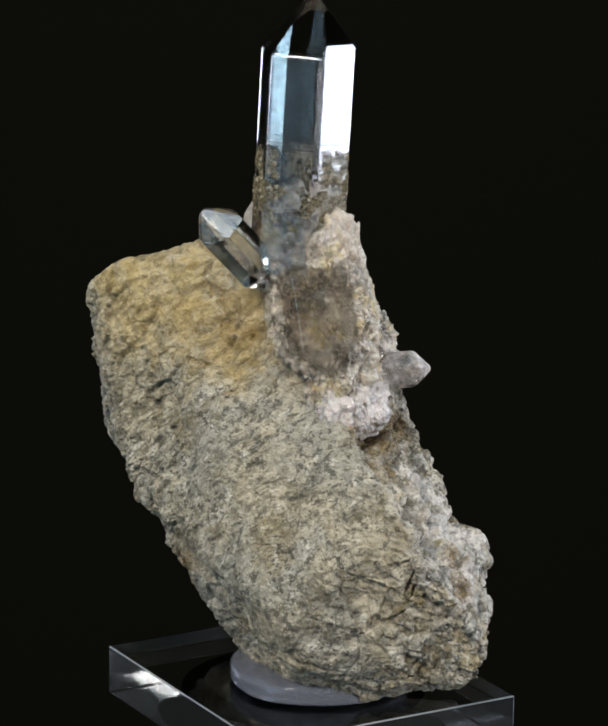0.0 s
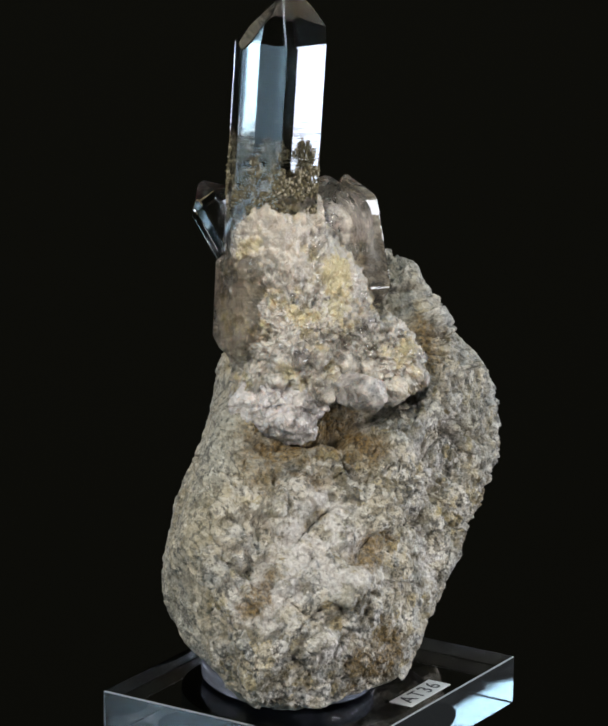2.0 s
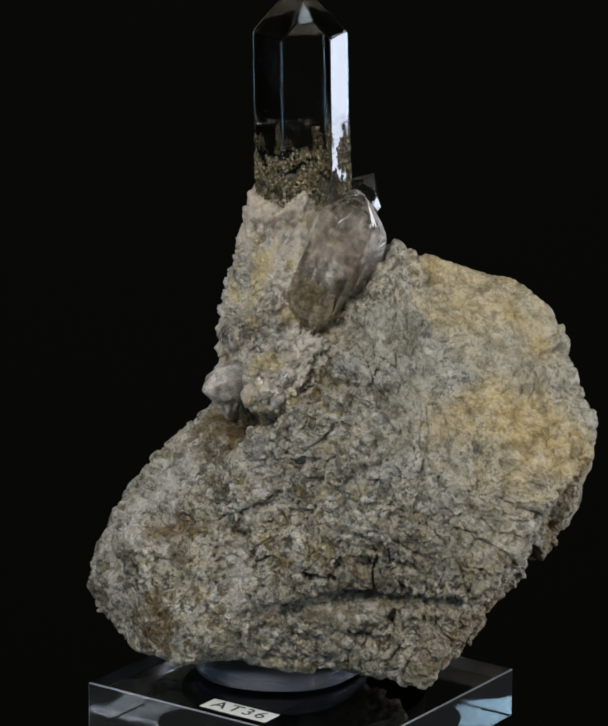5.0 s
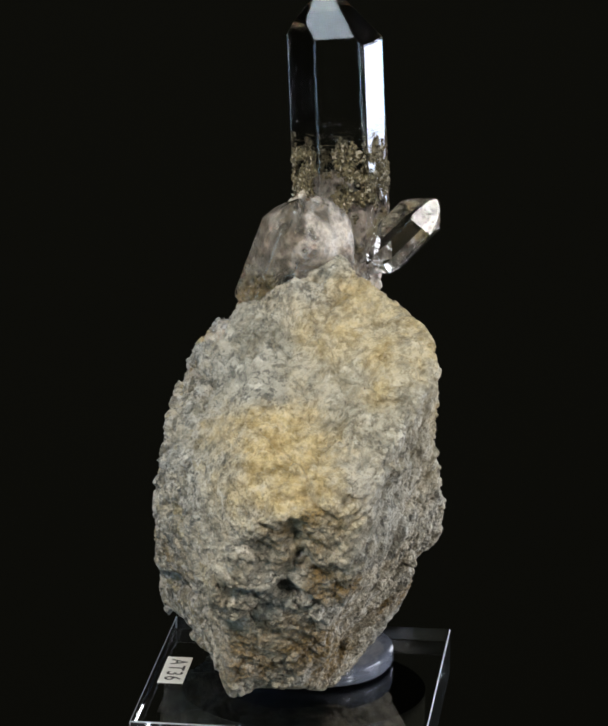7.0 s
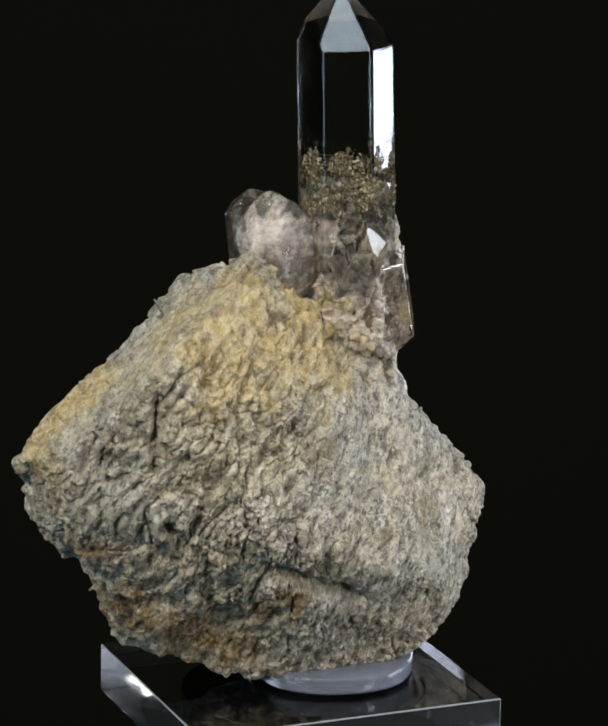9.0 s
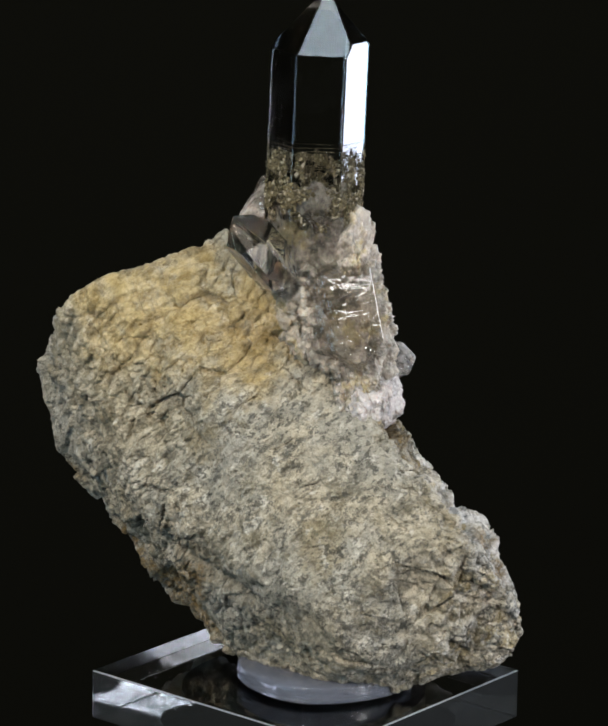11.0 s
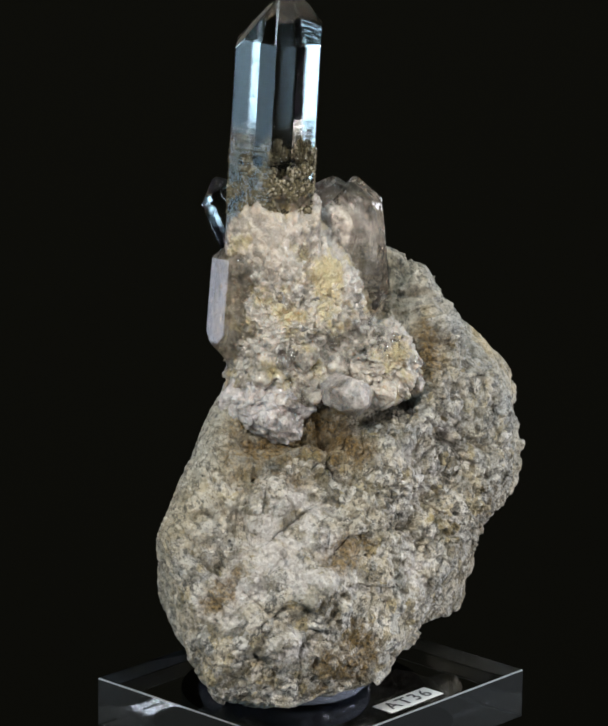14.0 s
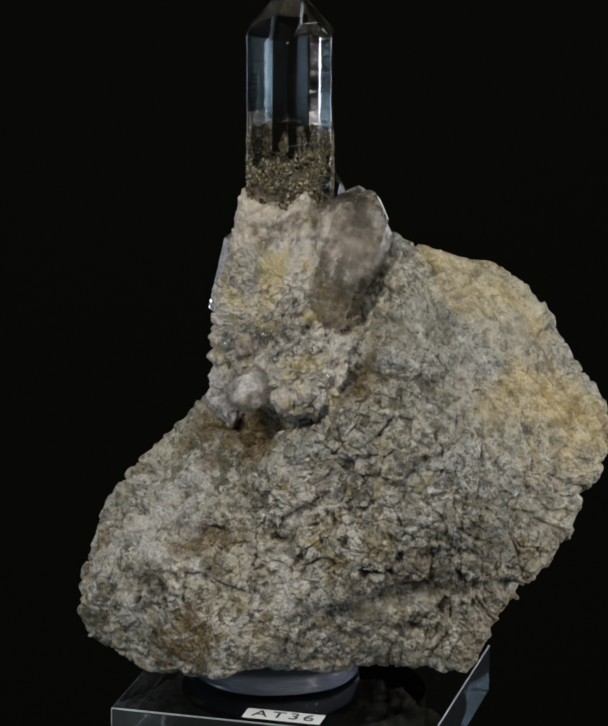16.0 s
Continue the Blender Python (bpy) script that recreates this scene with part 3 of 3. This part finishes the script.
def specimen():
    thing = new("mineral_specimen")
    part("rock", matrix_rock(), ROCK, thing, "broken grey gneiss block with ochre and rust stains")

    # the tall clear crystal
    faces = hex_faces(0.0089, 0.0325, 0.0085, 52, 11, (0.0005, 0.0035, 0.0005, -0.001, -0.001, 0.001))
    part("tall_crystal", cut_crystal(faces, MAIN), CLEAR, thing, "tall clear rock crystal with a six-sided point")

    # the cloudy lower crystal that it grows from
    low, high = Vector((0.0030, -0.0086, 0.066)), Vector((-0.0006, -0.0064, 0.1025))
    m = stand((low + high) / 2, high)
    half = (high - low).length / 2
    faces = hex_faces(0.0090, half - 0.0040, half - 0.010, 50, 11, (-0.002, 0.002, -0.001, 0.003, -0.003, 0.001), (0.004, 0, 0.001, 0, 0.003, 0))
    part("cloudy_crystal", rough_crystal("cloudy_crystal", faces, m, 140, 40, ((0.006, 0.0006), (0.0024, 0.0003), (0.0010, 0.00012)), MILKY, 520), MILKY, thing,
         "cloudy smoky crystal with granular crust")

    # a smoky crystal that points down out of it
    tip, foot = Vector((0.0042, -0.0126, 0.0690)), Vector((-0.0002, -0.0094, 0.0940))
    m = stand((tip + foot) / 2, tip)
    half = (tip - foot).length / 2
    faces = hex_faces(0.0086, half - 0.008, half - 0.004, 46, 25, (0, 0.002, 0, 0.001, 0.003, 0), (0,) * 6)
    part("drooping_crystal", cut_crystal(faces, m, 0.0002), SMOKY, thing, "clear smoky crystal pointing down")

    # a small double-pointed crystal that leans out
    tip, foot = Vector((-0.0189, -0.0128, 0.1012)), Vector((-0.0062, -0.0086, 0.0868))
    m = stand((tip + foot) / 2, tip)
    half = (tip - foot).length / 2
    faces = hex_faces(0.0047, half - 0.0044, half - 0.0044, 52, 20, (0, 0.0008, 0, 0.001, 0, -0.0008), (0,) * 6)
    part("leaning_crystal", cut_crystal(faces, m, 0.00012), CLEAR, thing, "small clear double-pointed crystal")

    # a stout pair at the back of the stem
    tip, foot = Vector((-0.0046, 0.0098, 0.1020)), Vector((0.0056, 0.0092, 0.0785))
    m = stand((tip + foot) / 2, tip)
    half = (tip - foot).length / 2
    faces = hex_faces(0.0056, half - 0.004, half - 0.005, 50, 15, (0, 0.001, 0.0015, 0, 0, 0.001), (0,) * 6)
    part("smoky_crystal", cut_crystal(faces, m, 0.00025), SMOKY, thing, "stout clear crystal with a chisel point")
    m = stand((-0.0044, 0.0050, 0.0926), (-0.0058, 0.0066, 0.1031))
    faces = hex_faces(0.0081, 0.0040, 0.0055, 50, 40, (0, 0.001, 0, 0.002, 0, 0), (0,) * 6)
    part("rounded_crystal", rough_crystal("rounded_crystal", faces, m, 80, 12, ((0.005, 0.00030),), FROST), FROST, thing,
         "rounded pale frosted crystal")

    # a little crystal that juts from the crust
    tip, foot = Vector((0.0225, 0.0038, 0.0682)), Vector((0.0120, 0.0010, 0.0682))
    m = stand((tip + foot) / 2, tip)
    faces = hex_faces(0.0037, 0.0024, 0.0050, 50, 5)
    part("jutting_crystal", cut_crystal(faces, m, 0.0003), PALE, thing, "little clear crystal in the crust")

    # the quartz crust between the crystals and the rock
    heart = Vector((0.0040, -0.0038, 0.0790))
    lump = [(*q, w) for q, w in (((0.985, 0, 0.17), 0.0068), ((0.97, 0, -0.25), 0.0112), ((0.72, 0, 0.69), 0.0122), ((0, 0, 1), 0.0185), ((0.5, 0.5, 0.7), 0.0128), ((0.4, -0.6, 0.7), 0.0142), ((0, 0.94, 0.33), 0.0122),
                                 ((0.6, 0.8, 0.1), 0.0112), ((0, -1, 0.1), 0.0098), ((0.7, -0.7, 0), 0.0098), ((0.5, 0, -0.86), 0.0150), ((0, 0, -1), 0.0165), ((-1, 0, 0), 0.0040))]
    part("crust", rough_crystal("crust", lump, pose(*heart), 210, 18, ((0.0070, 0.0010), (0.0030, 0.0005), (0.0013, 0.00024)), CRUST, 820), CRUST, thing, "granular pale quartz crust")
    # a frosted tongue that hangs below the drooping crystal, and a granular knob beside the rock
    spot = Vector((0.0082, -0.0116, 0.0668))
    tongue = [(math.cos(a), math.sin(a), 0.25, w) for a, w in ((0.2, 0.0066), (1.1, 0.0052), (2.0, 0.0068), (3.0, 0.0060), (4.1, 0.0078), (5.0, 0.0056), (5.7, 0.0072))]
    tongue += [(0.25, 0.1, 1, 0.0030), (-0.3, 0.2, 1, 0.0030), (0.1, -0.4, 1, 0.0032), (0, 0, -1, 0.005)]
    part("frosted_tongue", rough_crystal("frosted_tongue", tongue, stand(spot, spot + Vector((0.45, -0.75, 0.42))), 110, 26,
         ((0.0040, 0.0004), (0.0016, 0.0002)), TONGUE, 480), TONGUE, thing, "frosted pinkish white quartz tongue")
    knob_spot = Vector((0.0092, 0.0100, 0.0722))
    knob = [(*q, w) for q, w in (((1, 0, 0), 0.0062), ((0, 1, 0.2), 0.0062), ((0.5, 0.2, -0.84), 0.0070), ((0.6, 0.5, 0.6), 0.0050), ((0.7, -0.4, 0.6), 0.0054), ((0, 0, 1), 0.0056), ((0.6, -0.7, 0), 0.0066), ((-1, 0, 0), 0.006), ((0, 0, -1), 0.0080), ((0, -1, 0), 0.007))]
    part("granular_knob", rough_crystal("granular_knob", knob, pose(*knob_spot), 120, 7, ((0.0045, 0.0008), (0.0018, 0.0005)), CRUST, 760), CRUST, thing, "granular bluish white quartz knob")

    # small crystals over crust and knob
    rnd = random.Random(11)
    for k in range(110):
        core, body = (heart, lump) if k < 76 else (knob_spot, knob)
        a, b = (rnd.uniform(-1.45, 1.35), rnd.uniform(-1.0, 0.9)) if k < 76 else (rnd.uniform(-1.2, 1.9), rnd.uniform(-0.9, 1.0))
        out = Vector((math.cos(a) * math.cos(b), math.sin(a) * math.cos(b), math.sin(b)))
        p = core + out * (0.96 * float(hewn(np.array([out]), body, 16)[0]))
        r = rnd.uniform(0.0006, 0.0017) * (1.3 if b < -0.45 else 1)
        m = stand(p, p + out + Vector((rnd.uniform(-0.7, 0.7), rnd.uniform(-0.7, 0.7), rnd.uniform(-0.7, 0.7))))
        faces = hex_faces(r, r * 0.5, r * 1.2, 48, rnd.uniform(0, 60), tuple(rnd.uniform(0, r * 0.5) for _ in range(6)), (0,) * 6)
        if k % 5 in (0, 2):
            part("crust_crystal", cut_crystal(faces, m, r * 0.06), PALE, thing)
        else:
            part("crust_crystal", rough_crystal("crust_crystal", faces, m, 26, 30, ((0.0022, 0.00022), (0.0008, 0.00014)), CRUST if k % 5 else TONGUE), CRUST, thing)

    # brown flakes in a band round the tall crystal, and scattered over the crust
    def band(rnd):
        a = rnd.uniform(0, 2 * math.pi)
        wave = noise.noise(Vector((math.cos(a) * 2.6, math.sin(a) * 2.6, 4))) + 0.5 * noise.noise(Vector((math.cos(a) * 7, math.sin(a) * 7, 9)))
        z = rnd.uniform(0.0015 - 0.004 * wave, 0.0125 + 0.003 * wave)
        bare = max(math.exp(-((math.degrees(a) - p) / w) ** 2) for p, w in ((250, 26), (105, 14)))
        clump = noise.noise(Vector((math.cos(a) * 2.4, math.sin(a) * 2.4, z * 380)))
        if rnd.random() > 0.58 + 1.7 * clump - 0.85 * bare - 0.25 * (z > 0.0105):
            return None
        k = a - radians(11)
        r = 0.0089 * math.cos(math.pi / 6) / math.cos((k + math.pi / 6) % (math.pi / 3) - math.pi / 6)
        return MAIN @ Vector((0.975 * r * math.cos(a), 0.975 * r * math.sin(a), z))

    flakes = part("mica_band", chips(9000, band, 0.00034, 3, 0.4), MICA, thing, "olive brown mica flakes")
    flakes["kind"] = "stuff"
    return tagged(thing, "gneiss block with a tall clear rock crystal, set in putty", "mineral specimen")


plate = display_plate()
putty = putty_pad()
label = paper_label()
quartz = specimen()


# ---- movement ----
def motions():
    rows = [(0.2 * k, pose(0, 0, 0, 0, 0, -SPIN * 0.2 * k)) for k in range(81)]
    for thing in (plate, putty, label, quartz):
        walk(thing, rows)


motions()
